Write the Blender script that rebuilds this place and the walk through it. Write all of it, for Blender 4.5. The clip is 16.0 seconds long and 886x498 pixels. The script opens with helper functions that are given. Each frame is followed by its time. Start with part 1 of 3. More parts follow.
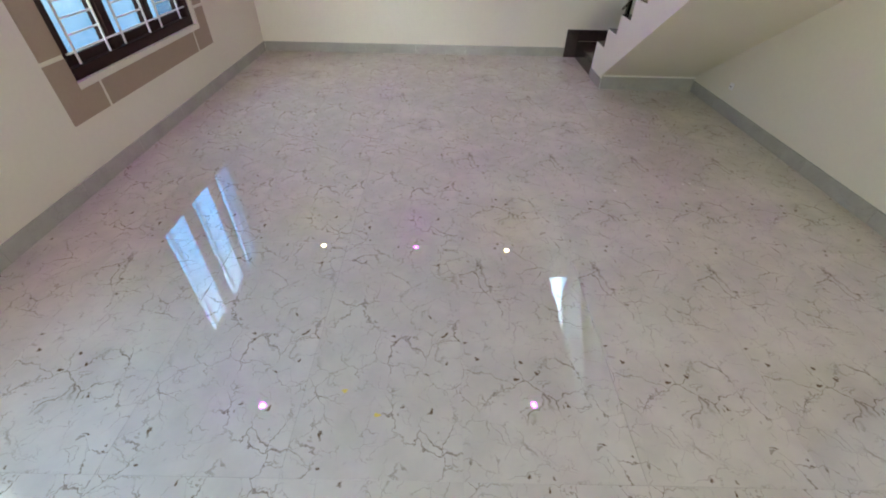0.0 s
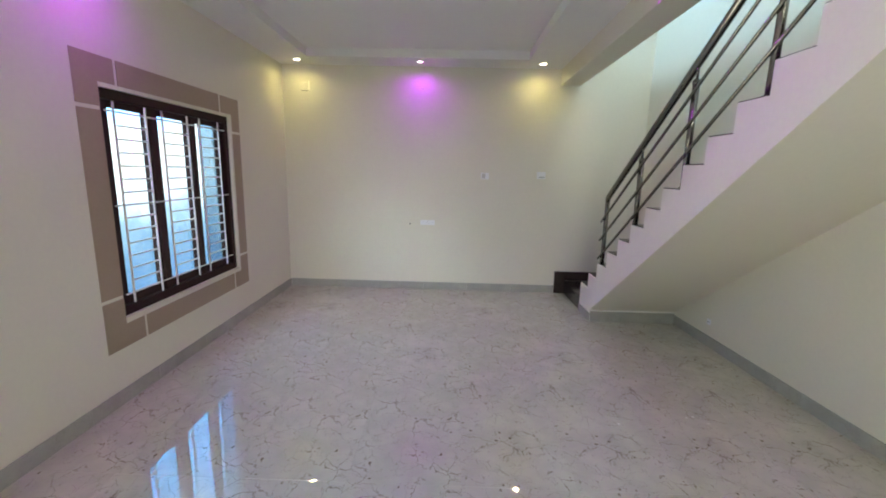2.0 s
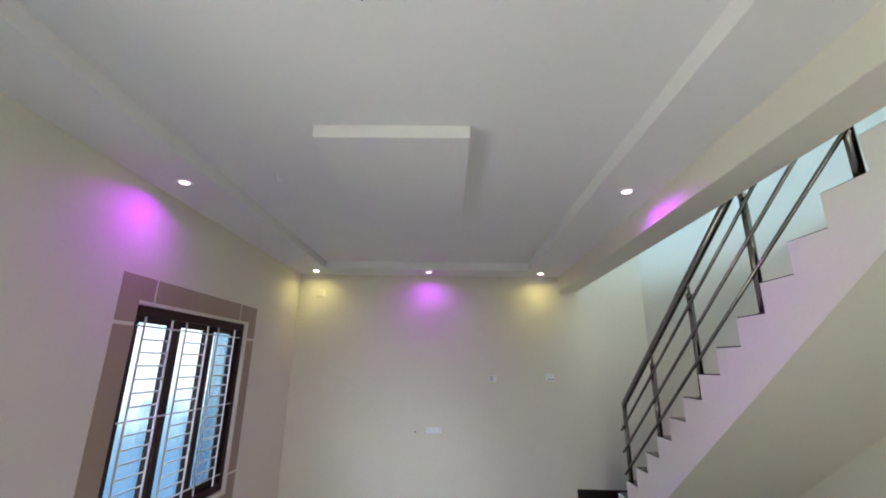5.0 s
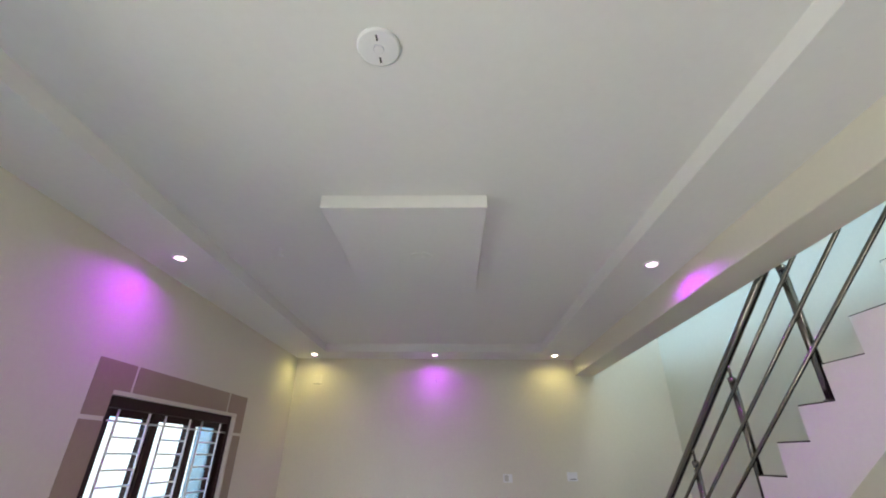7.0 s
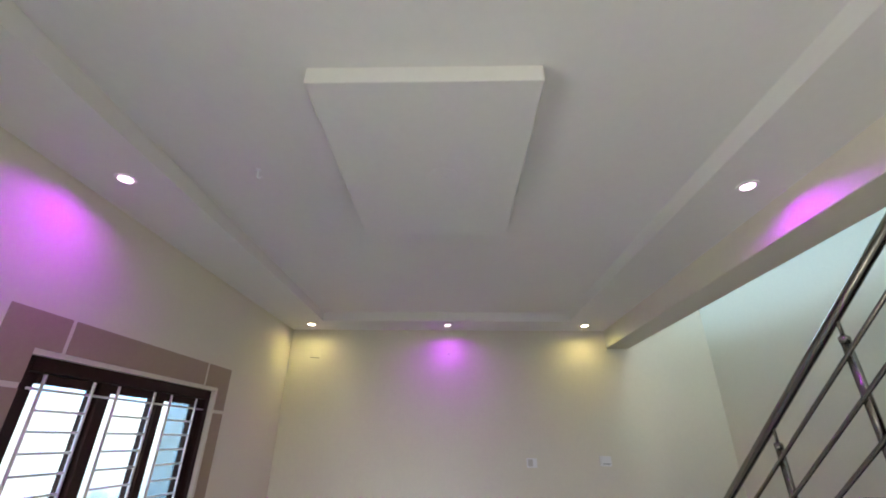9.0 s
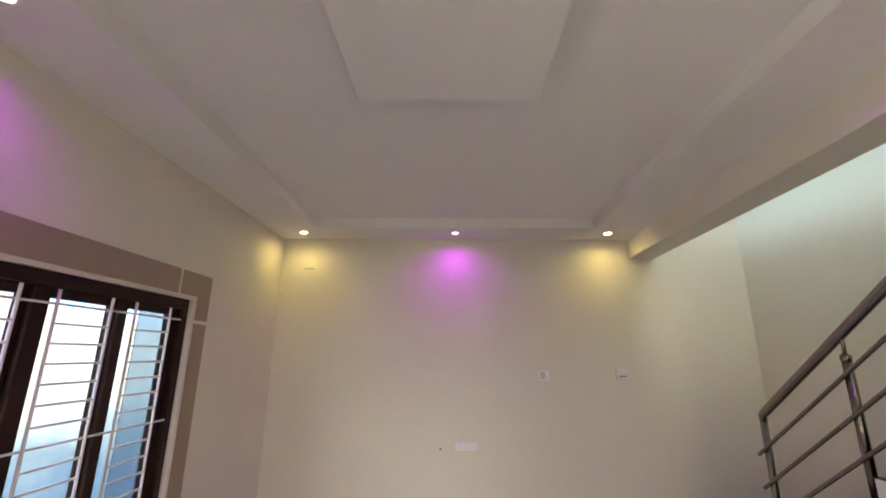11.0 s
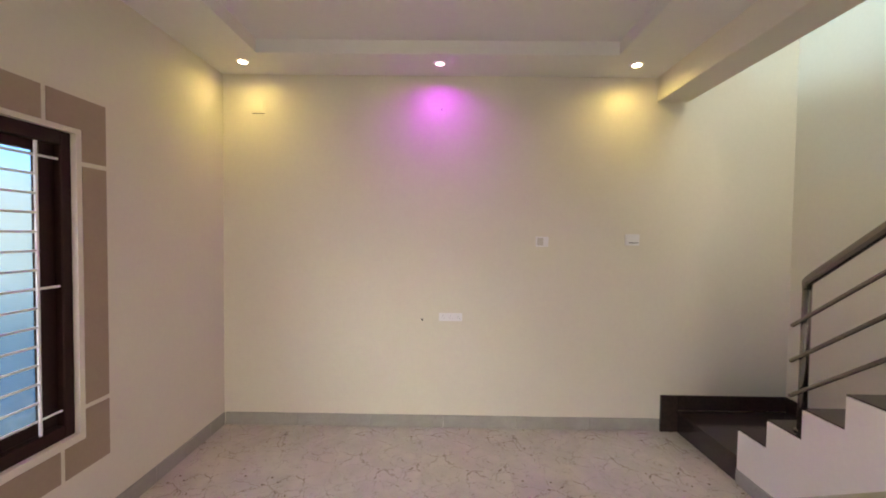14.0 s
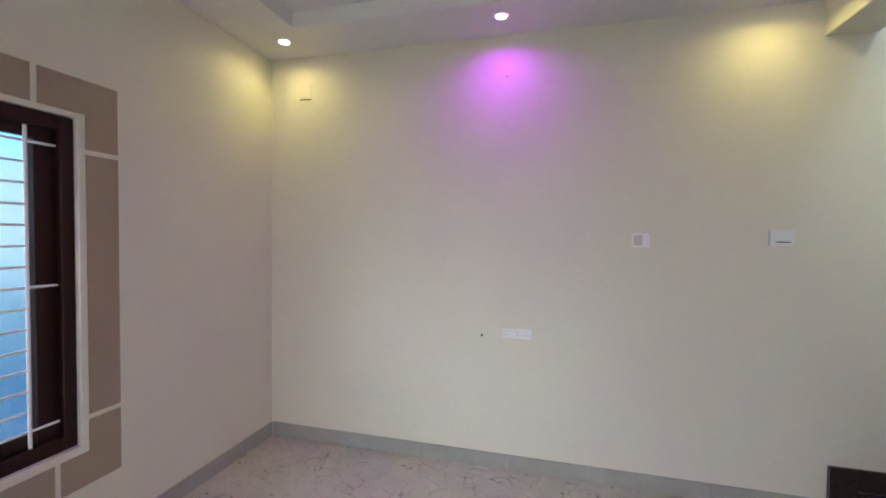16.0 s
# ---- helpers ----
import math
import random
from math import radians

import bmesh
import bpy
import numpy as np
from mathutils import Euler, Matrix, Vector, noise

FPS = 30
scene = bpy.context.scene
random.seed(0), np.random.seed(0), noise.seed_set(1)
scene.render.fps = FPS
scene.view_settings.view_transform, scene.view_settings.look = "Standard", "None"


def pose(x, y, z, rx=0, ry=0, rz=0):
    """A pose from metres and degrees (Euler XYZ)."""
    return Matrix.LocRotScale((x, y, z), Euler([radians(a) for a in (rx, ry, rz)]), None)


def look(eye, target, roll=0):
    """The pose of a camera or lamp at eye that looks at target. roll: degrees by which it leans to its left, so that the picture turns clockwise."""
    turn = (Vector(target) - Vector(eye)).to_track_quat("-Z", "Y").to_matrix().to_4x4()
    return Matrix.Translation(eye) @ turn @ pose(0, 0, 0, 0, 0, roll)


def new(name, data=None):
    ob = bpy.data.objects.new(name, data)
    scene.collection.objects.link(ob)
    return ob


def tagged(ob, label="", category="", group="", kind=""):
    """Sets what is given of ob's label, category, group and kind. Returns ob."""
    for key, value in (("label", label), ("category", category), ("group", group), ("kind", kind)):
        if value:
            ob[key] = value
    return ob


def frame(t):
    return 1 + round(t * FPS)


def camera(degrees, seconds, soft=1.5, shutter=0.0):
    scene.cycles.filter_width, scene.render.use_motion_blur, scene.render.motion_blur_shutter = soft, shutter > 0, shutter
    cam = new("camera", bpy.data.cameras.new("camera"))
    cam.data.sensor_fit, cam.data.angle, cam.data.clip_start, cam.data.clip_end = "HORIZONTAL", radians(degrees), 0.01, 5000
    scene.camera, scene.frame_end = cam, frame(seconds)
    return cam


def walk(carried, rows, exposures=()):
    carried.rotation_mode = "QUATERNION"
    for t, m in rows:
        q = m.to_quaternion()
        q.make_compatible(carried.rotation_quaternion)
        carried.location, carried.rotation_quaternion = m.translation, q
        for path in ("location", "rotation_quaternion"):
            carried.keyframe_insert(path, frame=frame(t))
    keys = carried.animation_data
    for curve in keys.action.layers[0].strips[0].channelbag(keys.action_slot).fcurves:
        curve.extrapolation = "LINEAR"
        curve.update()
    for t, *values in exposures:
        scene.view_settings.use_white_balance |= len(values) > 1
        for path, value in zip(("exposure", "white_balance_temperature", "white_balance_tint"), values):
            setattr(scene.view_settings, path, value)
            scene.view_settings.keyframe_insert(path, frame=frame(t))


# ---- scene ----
cam = camera(93.6, 16.0, soft=1.9)
PATH = [
    (0, (0.139, 0.175, 1.497), (0.142, 1.701, 0.204), 1.3),
    (0.5, (0.154, 0.132, 1.583), (0.136, 1.773, 0.439), 1.4),
    (1, (0.157, 0.083, 1.633), (0.132, 1.863, 0.721), 1.5),
    (1.5, (0.152, 0.054, 1.653), (0.120, 1.955, 1.030), 1.45),
    (2, (0.135, 0.032, 1.644), (0.098, 1.997, 1.275), 1.35),
    (2.5, (0.125, 0.027, 1.625), (0.089, 2.018, 1.445), 1.2),
    (3, (0.124, 0.03, 1.619), (0.088, 2.029, 1.556), 1.0),
    (3.5, (0.117, 0.027, 1.654), (0.081, 2.026, 1.692), 1.0),
    (4, (0.101, 0.012, 1.701), (0.061, 2.003, 1.878), 1.0),
    (4.5, (0.057, -0.007, 1.732), (0.012, 1.962, 2.082), 1.0),
    (5, (-0.003, -0.04, 1.764), (-0.041, 1.888, 2.296), 1.0),
    (7.5, (-0.092, 0.303, 1.806), (-0.136, 2.085, 2.712), 0.5),
    (8, (-0.079, 0.478, 1.796), (-0.128, 2.267, 2.691), 0.5),
    (8.5, (-0.157, 0.703, 1.792), (-0.207, 2.501, 2.666), 0.6),
    (11, (-0.317, 1.469, 1.771), (-0.367, 3.406, 2.265), 0.6),
    (11.5, (-0.289, 1.603, 1.775), (-0.321, 3.568, 2.146), 0.6),
    (12, (-0.226, 1.718, 1.751), (-0.262, 3.702, 1.998), 0.6),
    (12.5, (-0.189, 1.786, 1.7), (-0.225, 3.781, 1.837), 0.7),
    (13, (-0.179, 1.867, 1.663), (-0.212, 3.866, 1.701), 0.7),
    (13.5, (-0.207, 2.044, 1.634), (-0.235, 4.044, 1.603), 0.7),
    (14, (-0.229, 2.206, 1.631), (-0.248, 4.205, 1.566), 0.7),
    (14.5, (-0.178, 2.399, 1.623), (-0.203, 4.398, 1.547), 0.7),
    (15, (-0.077, 2.57, 1.621), (-0.166, 4.567, 1.539), 0.6),
    (15.5, (-0.038, 2.695, 1.588), (-0.269, 4.681, 1.519), 0.6),
    (16, (0.021, 2.854, 1.599), (-0.481, 4.789, 1.538), 0.7),
]
EXPOSURES = [(0, 0.2, 7300, 4), (1.5, 0.08, 7000, 3), (2.5, -0.02, 6750, 3), (3.5, -0.04, 6600, 3), (4.5, -0.13, 6600, 5), (7.5, -0.15, 6750, 6), (8.7, -0.16, 6850, 6), (11, -0.12, 8200, 13), (12.5, -0.03, 9450, 17), (13.5, 0.07, 9250, 16), (14.5, 0.16, 8150, 11), (15, 0.23, 7450, 8), (15.5, 0.29, 6950, 6), (16, 0.04, 6750, 7)]
walk(cam, [(t, look(eye, target, roll)) for t, eye, target, roll in PATH], EXPOSURES)

# ---- world, sun, window light, added fill ----
world = bpy.data.worlds.new("world")
scene.world = world
world.use_nodes = True
wn = world.node_tree.nodes
sky = wn.new("ShaderNodeTexSky")
sky.sky_type, sky.sun_disc = "NISHITA", False
sky.sun_elevation, sky.sun_rotation = radians(56), radians(180)
world.node_tree.links.new(sky.outputs[0], wn["Background"].inputs[0])
wn["Background"].inputs[1].default_value = 0.12
sun = new("sun", bpy.data.lights.new("sun", "SUN"))
sun.data.energy, sun.data.angle, sun.data.color = 2.5, radians(0.5), (1, 0.95, 0.88)
sun.matrix_world = look((0, -20, 30), (0, 0, 0))


def area_lamp(name, eye, target, width, height, watts, colour):
    """An area lamp for daylight through an opening; some openings are unseen and added."""
    lamp = new(name, bpy.data.lights.new(name, "AREA"))
    lamp.data.shape, lamp.data.size, lamp.data.size_y = "RECTANGLE", width, height
    lamp.data.energy, lamp.data.color = watts, colour
    lamp.matrix_world = look(eye, target)
    lamp.visible_glossy = True
    return lamp


area_lamp("window_daylight", (-4.3, 2.7, 3.5), (-2.2, 3.4, 1.9), 3.6, 1.5, 115, (0.70, 0.80, 1.0))
area_lamp("near_window_daylight", (-3.7, -0.1, 0.75), (0.6, 0.6, 2.4), 2.2, 1.0, 96, (1.0, 0.97, 0.86))
entrance = area_lamp("entrance_daylight", (-0.57, -2.75, 1.0), (-0.57, 5.7, 0.2), 0.95, 1.7, 5.5, (0.84, 0.94, 1.0))
entrance.data.spread = radians(38)
# Extra narrow beam, added to throw a soft pale column on the back wall.
column_beam = area_lamp("entrance_low_sky", (-0.62, -2.78, 0.55), (-0.50, 5.7, 0.50), 0.45, 1.2, 0.95, (0.66, 0.86, 1.0))
column_beam.data.spread = radians(17)
# Added fill from an unseen front opening, brightens the ceiling and panel edge.
area_lamp("front_window_daylight", (0.75, -2.7, 1.35), (0.5, 1.5, 2.2), 1.3, 1.4, 40, (1.0, 0.97, 0.88))
area_lamp("side_door_daylight", (2.97, 1.18, 1.05), (0, 1.5, 1.5), 0.85, 1.9, 1.0, (0.80, 0.93, 1.0))
area_lamp("upper_window_daylight", (-2.2, 3.5, 4.7), (2.6, 4.8, 2.3), 3.0, 1.35, 80, (0.54, 0.82, 1.0))
# Added fill above the stair head, unseen; lifts the right of the back wall.
area_lamp("upper_front_window_daylight", (2.25, -2.7, 4.6), (2.0, 5.7, 1.5), 0.9, 1.35, 145, (0.92, 0.97, 0.95))
area_lamp("stair_window_daylight", (2.305, 5.83, 4.70), (2.2, 4.6, 2.6), 0.5, 1.7, 18, (0.66, 0.86, 1.0))

# ---- materials ----


def material(name, colour, rough=0.6, metal=0.0, vary=0.06, scale=3.0, fine=60.0, bump=0.0, bump_scale=80.0, spec=0.5):
    """A painted or plain surface: two scales of tone and a fine relief."""
    m = bpy.data.materials.new(name)
    m.use_nodes = True
    n, l = m.node_tree.nodes, m.node_tree.links
    b = n["Principled BSDF"]
    b.inputs["Roughness"].default_value, b.inputs["Metallic"].default_value = rough, metal
    b.inputs["Specular IOR Level"].default_value = spec
    co = n.new("ShaderNodeTexCoord")
    big, small = n.new("ShaderNodeTexNoise"), n.new("ShaderNodeTexNoise")
    big.inputs["Scale"].default_value, small.inputs["Scale"].default_value = scale, fine
    big.inputs["Detail"].default_value = 4
    add = n.new("ShaderNodeMath")
    add.operation = "ADD"
    for t in (big, small):
        l.new(co.outputs["Object"], t.inputs["Vector"])
    l.new(big.outputs[0], add.inputs[0])
    l.new(small.outputs[0], add.inputs[1])
    ramp = n.new("ShaderNodeMapRange")
    ramp.inputs[1].default_value, ramp.inputs[2].default_value = 0.6, 1.4
    ramp.inputs[3].default_value, ramp.inputs[4].default_value = 1 - vary, 1 + vary
    l.new(add.outputs[0], ramp.inputs[0])
    mix = n.new("ShaderNodeVectorMath")
    mix.operation = "SCALE"
    mix.inputs[0].default_value = colour
    l.new(ramp.outputs[0], mix.inputs["Scale"])
    l.new(mix.outputs[0], b.inputs["Base Color"])
    if bump:
        tex, bp = n.new("ShaderNodeTexNoise"), n.new("ShaderNodeBump")
        tex.inputs["Scale"].default_value, tex.inputs["Detail"].default_value = bump_scale, 3
        bp.inputs["Strength"].default_value, bp.inputs["Distance"].default_value = bump, 0.004
        l.new(co.outputs["Object"], tex.inputs["Vector"])
        l.new(tex.outputs[0], bp.inputs["Height"])
        l.new(bp.outputs[0], b.inputs["Normal"])
    return m


def emitter(name, colour, strength):
    m = bpy.data.materials.new(name)
    m.use_nodes = True
    b = m.node_tree.nodes["Principled BSDF"]
    b.inputs["Base Color"].default_value = (0.8, 0.8, 0.8, 1)
    b.inputs["Emission Color"].default_value = (*colour, 1)
    b.inputs["Emission Strength"].default_value = strength
    return m


def tile_material(name, base, vein, rough, scale, strength, specks):
    """Polished stone-look tile: the same print on every tile, with thin broken veins and specks."""
    m = bpy.data.materials.new(name)
    m.use_nodes = True
    n, l = m.node_tree.nodes, m.node_tree.links
    b = n["Principled BSDF"]
    b.inputs["Roughness"].default_value = rough
    b.inputs["IOR"].default_value = 1.75
    co, info = n.new("ShaderNodeTexCoord"), n.new("ShaderNodeObjectInfo")

    def node(kind, **values):
        x = n.new(kind)
        for key, v in values.items():
            x.inputs[key].default_value = v
        return x

    def math_node(op, a, c, clamp=False):
        x = n.new("ShaderNodeMath")
        x.operation, x.use_clamp = op, clamp
        for i, v in enumerate((a, c)):
            if isinstance(v, (int, float)):
                x.inputs[i].default_value = v
            else:
                l.new(v, x.inputs[i])
        return x.outputs[0]

    def ranged(v, lo, hi, a, c):
        x = n.new("ShaderNodeMapRange")
        for i, k in enumerate((lo, hi, a, c)):
            x.inputs[i + 1].default_value = k
        l.new(v, x.inputs[0])
        return x.outputs[0]

    # a second print, shifted, on some of the tiles
    step = math_node("GREATER_THAN", info.outputs["Random"], 0.55)
    shift = n.new("ShaderNodeCombineXYZ")
    l.new(math_node("MULTIPLY", step, 7.3), shift.inputs[2])
    place = n.new("ShaderNodeVectorMath")
    l.new(co.outputs["Object"], place.inputs[0])
    l.new(shift.outputs[0], place.inputs[1])
    warp = node("ShaderNodeTexNoise", Scale=6.5, Detail=5.0, Roughness=0.62)
    l.new(place.outputs[0], warp.inputs["Vector"])
    off = n.new("ShaderNodeVectorMath")
    off.operation = "MULTIPLY_ADD"
    off.inputs[1].default_value = (0.17, 0.17, 0.0)
    l.new(warp.outputs["Color"], off.inputs[0])
    l.new(place.outputs[0], off.inputs[2])
    veins = []
    for k, (s, width, cut) in enumerate(((scale, 0.0078, 0.46), (scale * 2.3, 0.015, 0.49))):
        v = node("ShaderNodeTexVoronoi", Scale=s)
        v.feature = "DISTANCE_TO_EDGE"
        l.new(off.outputs[0], v.inputs["Vector"])
        mask = node("ShaderNodeTexNoise", Scale=s * 0.8 + k, Detail=4.0)
        l.new(place.outputs[0], mask.inputs["Vector"])
        veins.append(math_node("MULTIPLY", ranged(v.outputs["Distance"], 0.0, width * 2.2, 1, 0), ranged(mask.outputs[0], cut - 0.04, cut + 0.15, 0, 1)))
    dots = node("ShaderNodeTexVoronoi", Scale=scale * 2.6)
    l.new(off.outputs[0], dots.inputs["Vector"])
    rare = node("ShaderNodeTexNoise", Scale=6.0, Detail=1.0)
    l.new(place.outputs[0], rare.inputs["Vector"])
    dot = math_node("MULTIPLY", ranged(dots.outputs["Distance"], 0.08, 0.17, 1, 0), ranged(rare.outputs[0], 0.485, 0.535, 0, specks))
    total = math_node("MAXIMUM", math_node("MAXIMUM", veins[0], math_node("MULTIPLY", veins[1], 0.58)), dot)
    cloud = node("ShaderNodeTexNoise", Scale=5.0, Detail=6.0, Roughness=0.6)
    l.new(place.outputs[0], cloud.inputs["Vector"])
    tone = n.new("ShaderNodeMix")
    tone.data_type = "RGBA"
    tone.inputs[6].default_value, tone.inputs[7].default_value = (*[c * 0.85 for c in base], 1), (*[min(1, c * 1.05) for c in base], 1)
    l.new(ranged(cloud.outputs[0], 0.3, 0.7, 0, 1), tone.inputs[0])
    mix = n.new("ShaderNodeMix")
    mix.data_type = "RGBA"
    l.new(math_node("MULTIPLY", total, strength, True), mix.inputs[0])
    l.new(tone.outputs[2], mix.inputs[6])
    mix.inputs[7].default_value = (*vein, 1)
    l.new(mix.outputs[2], b.inputs["Base Color"])
    wave, bp = node("ShaderNodeTexNoise", Scale=9.0, Detail=1.0), n.new("ShaderNodeBump")
    l.new(co.outputs["Object"], wave.inputs["Vector"])
    bp.inputs["Strength"].default_value, bp.inputs["Distance"].default_value = 0.22, 0.0016
    l.new(wave.outputs[0], bp.inputs["Height"])
    l.new(bp.outputs[0], b.inputs["Normal"])
    return m


WALL = material("cream_wall_paint", (0.72, 0.683, 0.585), 0.62, vary=0.025, scale=1.2, fine=35, bump=0.12, bump_scale=160, spec=0.35)
CEIL = material("white_ceiling_paint", (0.78, 0.77, 0.75), 0.7, vary=0.02, scale=0.9, fine=30, bump=0.08, bump_scale=120, spec=0.3)
STAIR_WHITE = material("white_stair_paint", (0.83, 0.80, 0.74), 0.6, vary=0.025, scale=1.5, fine=40, bump=0.1, bump_scale=150, spec=0.35)
BAND = material("taupe_band_paint", (0.36, 0.28, 0.21), 0.6, vary=0.05, scale=4, fine=60, bump=0.12, bump_scale=160, spec=0.35)
WOOD = material("dark_stained_wood", (0.026, 0.009, 0.007), 0.5, vary=0.3, scale=9, fine=70, bump=0.15, bump_scale=60, spec=0.2)
GRILLE = material("white_enamelled_steel", (0.72, 0.70, 0.70), 0.4, vary=0.03)
STEEL = material("brushed_stainless_steel", (0.23, 0.212, 0.19), 0.24, metal=1.0, vary=0.05, scale=5, fine=120)
GRANITE = material("dark_brown_granite", (0.040, 0.028, 0.024), 0.14, vary=0.5, scale=60, fine=240, spec=0.5)
PLASTIC = material("white_switch_plastic", (0.81, 0.81, 0.82), 0.3, vary=0.015)
# Darker than the plate: the rocker's shading is put into its colour.
ROCKER = material("shade_toned_rocker_plastic", (0.56, 0.54, 0.50), 0.35, vary=0.02)
SLOT = material("dark_slot", (0.02, 0.02, 0.02), 0.5, vary=0.1)
GROUT = material("grey_grout", (0.50, 0.475, 0.43), 0.8, vary=0.1, scale=20, fine=200)
TILE = tile_material("polished_marble_look_tile", (0.585, 0.548, 0.480), (0.12, 0.066, 0.028), 0.007, 6.4, 0.95, 1.0)
SKIRT = tile_material("grey_skirting_tile", (0.40, 0.395, 0.36), (0.22, 0.21, 0.18), 0.12, 9.0, 0.5, 0.3)
YELLOW = material("yellow_stain", (0.65, 0.52, 0.10), 0.3, vary=0.1)
CHIP = material("white_paint_chip", (0.75, 0.74, 0.72), 0.6, vary=0.05)
GROUND = material("pale_concrete", (0.32, 0.31, 0.29), 0.9, vary=0.15, scale=0.6, fine=14, bump=0.3, bump_scale=30)
LED_WARM = emitter("warm_led", (1.0, 0.86, 0.62), 26)
LED_PINK = emitter("magenta_led", (1.0, 0.62, 1.0), 6.0)


def glass_material(name, tint, rough, relief):
    m = bpy.data.materials.new(name)
    m.use_nodes = True
    n, l = m.node_tree.nodes, m.node_tree.links
    b = n["Principled BSDF"]
    b.inputs["Base Color"].default_value = (*tint, 1)
    b.inputs["Transmission Weight"].default_value = 1
    b.inputs["Roughness"].default_value = rough
    co, tex, bp = n.new("ShaderNodeTexCoord"), n.new("ShaderNodeTexVoronoi"), n.new("ShaderNodeBump")
    tex.feature = "SMOOTH_F1"
    tex.inputs["Scale"].default_value = 11
    bp.inputs["Strength"].default_value, bp.inputs["Distance"].default_value = relief, 0.01
    l.new(co.outputs["Object"], tex.inputs["Vector"])
    l.new(tex.outputs[0], bp.inputs["Height"])
    l.new(bp.outputs[0], b.inputs["Normal"])
    return m


GLASS = glass_material("figured_window_glass", (0.90, 0.96, 1.0), 0.05, 0.55)
BLUE_GLASS = glass_material("pale_blue_figured_glass", (0.34, 0.49, 0.60), 0.22, 0.6)


def daylight_backdrop():
    """The bright distance outside the window: pale haze above, blue shade below."""
    m = bpy.data.materials.new("bright_outdoor_distance")
    m.use_nodes = True
    n, l = m.node_tree.nodes, m.node_tree.links
    n.remove(n["Principled BSDF"])
    em, co, sep, noi, ramp = (n.new("ShaderNode" + k) for k in ("Emission", "TexCoord", "SeparateXYZ", "TexNoise", "ValToRGB"))
    noi.inputs["Scale"].default_value, noi.inputs["Detail"].default_value = 2.2, 5
    l.new(co.outputs["Object"], sep.inputs[0])
    l.new(co.outputs["Object"], noi.inputs["Vector"])
    mul = n.new("ShaderNodeMath")
    mul.operation = "MULTIPLY_ADD"
    mul.inputs[1].default_value = 1.6
    l.new(noi.outputs[0], mul.inputs[0])
    l.new(sep.outputs[2], mul.inputs[2])
    mr = n.new("ShaderNodeMapRange")
    mr.inputs[1].default_value, mr.inputs[2].default_value = 0.0, 10.0
    l.new(mul.outputs[0], mr.inputs[0])
    l.new(mr.outputs[0], ramp.inputs[0])
    e = ramp.color_ramp.elements
    e[0].position, e[0].color = 0.0, (0.16, 0.40, 0.85, 1)
    e[1].position, e[1].color = 0.66, (3.2, 5.4, 8.8, 1)
    for at, colour in ((0.11, (0.32, 0.62, 1.0, 1)), (0.15, (0.62, 0.98, 1.3, 1)), (0.18, (1.1, 1.4, 1.7, 1)), (0.225, (1.9, 2.0, 2.05, 1)), (0.30, (2.0, 2.1, 2.15, 1)), (0.39, (0.55, 3.5, 8.4, 1)), (0.52, (0.7, 3.8, 8.6, 1))):
        e.new(at).color = colour
    l.new(ramp.outputs[0], em.inputs[0])
    em.inputs[1].default_value = 1.0
    l.new(em.outputs[0], n["Material Output"].inputs[0])
    return m


BACKDROP = daylight_backdrop()

# ---- mesh helpers ----


def box(bm, x0, x1, y0, y1, z0, z1):
    vs = [bm.verts.new((x, y, z)) for x in (x0, x1) for y in (y0, y1) for z in (z0, z1)]
    for f in ((0, 1, 3, 2), (4, 6, 7, 5), (0, 4, 5, 1), (2, 3, 7, 6), (0, 2, 6, 4), (1, 5, 7, 3)):
        bm.faces.new([vs[i] for i in f])


def bevelled(bm, width, segments=1):
    bmesh.ops.bevel(bm, geom=list(bm.edges), offset=width, segments=segments, affect="EDGES", clamp_overlap=True)


def finish(name, bm, mat, smooth=False):
    bmesh.ops.recalc_face_normals(bm, faces=bm.faces)
    me = bpy.data.meshes.new(name)
    bm.to_mesh(me)
    bm.free()
    me.materials.append(mat)
    if smooth:
        me.shade_smooth()
    return me


def part(name, bm, mat, parent=None, label="", smooth=False):
    ob = new(name, finish(name, bm, mat, smooth))
    ob.parent = parent
    return tagged(ob, label)


def box_part(name, dims, mat, parent=None, label="", bevel=0.0, segments=1):
    bm = bmesh.new()
    box(bm, *dims)
    if bevel:
        bevelled(bm, bevel, segments)
    return part(name, bm, mat, parent, label)


def thing(name, x, y, z, label, category, group="", kind=""):
    ob = new(name)
    ob.location = (x, y, z)
    ob.empty_display_size = 0.05
    bpy.context.view_layer.update()
    return tagged(ob, label, category, group, kind)


def adopt(child, parent):
    """Hang a part built in world places under a thing that stands elsewhere."""
    child.parent = parent
    child.matrix_parent_inverse = Matrix.Translation(-parent.location)
    return child


def wall_cells(bm, us, vs, holes, put):
    """Solid cells of a wall, cut along the edges of its openings."""
    us = sorted(set(us) | {h[i] for h in holes for i in (0, 1)})
    vs = sorted(set(vs) | {h[i] for h in holes for i in (2, 3)})
    for u0, u1 in zip(us, us[1:]):
        for v0, v1 in zip(vs, vs[1:]):
            if not any(h[0] < (u0 + u1) / 2 < h[1] and h[2] < (v0 + v1) / 2 < h[3] for h in holes):
                put(u0, u1, v0, v1)


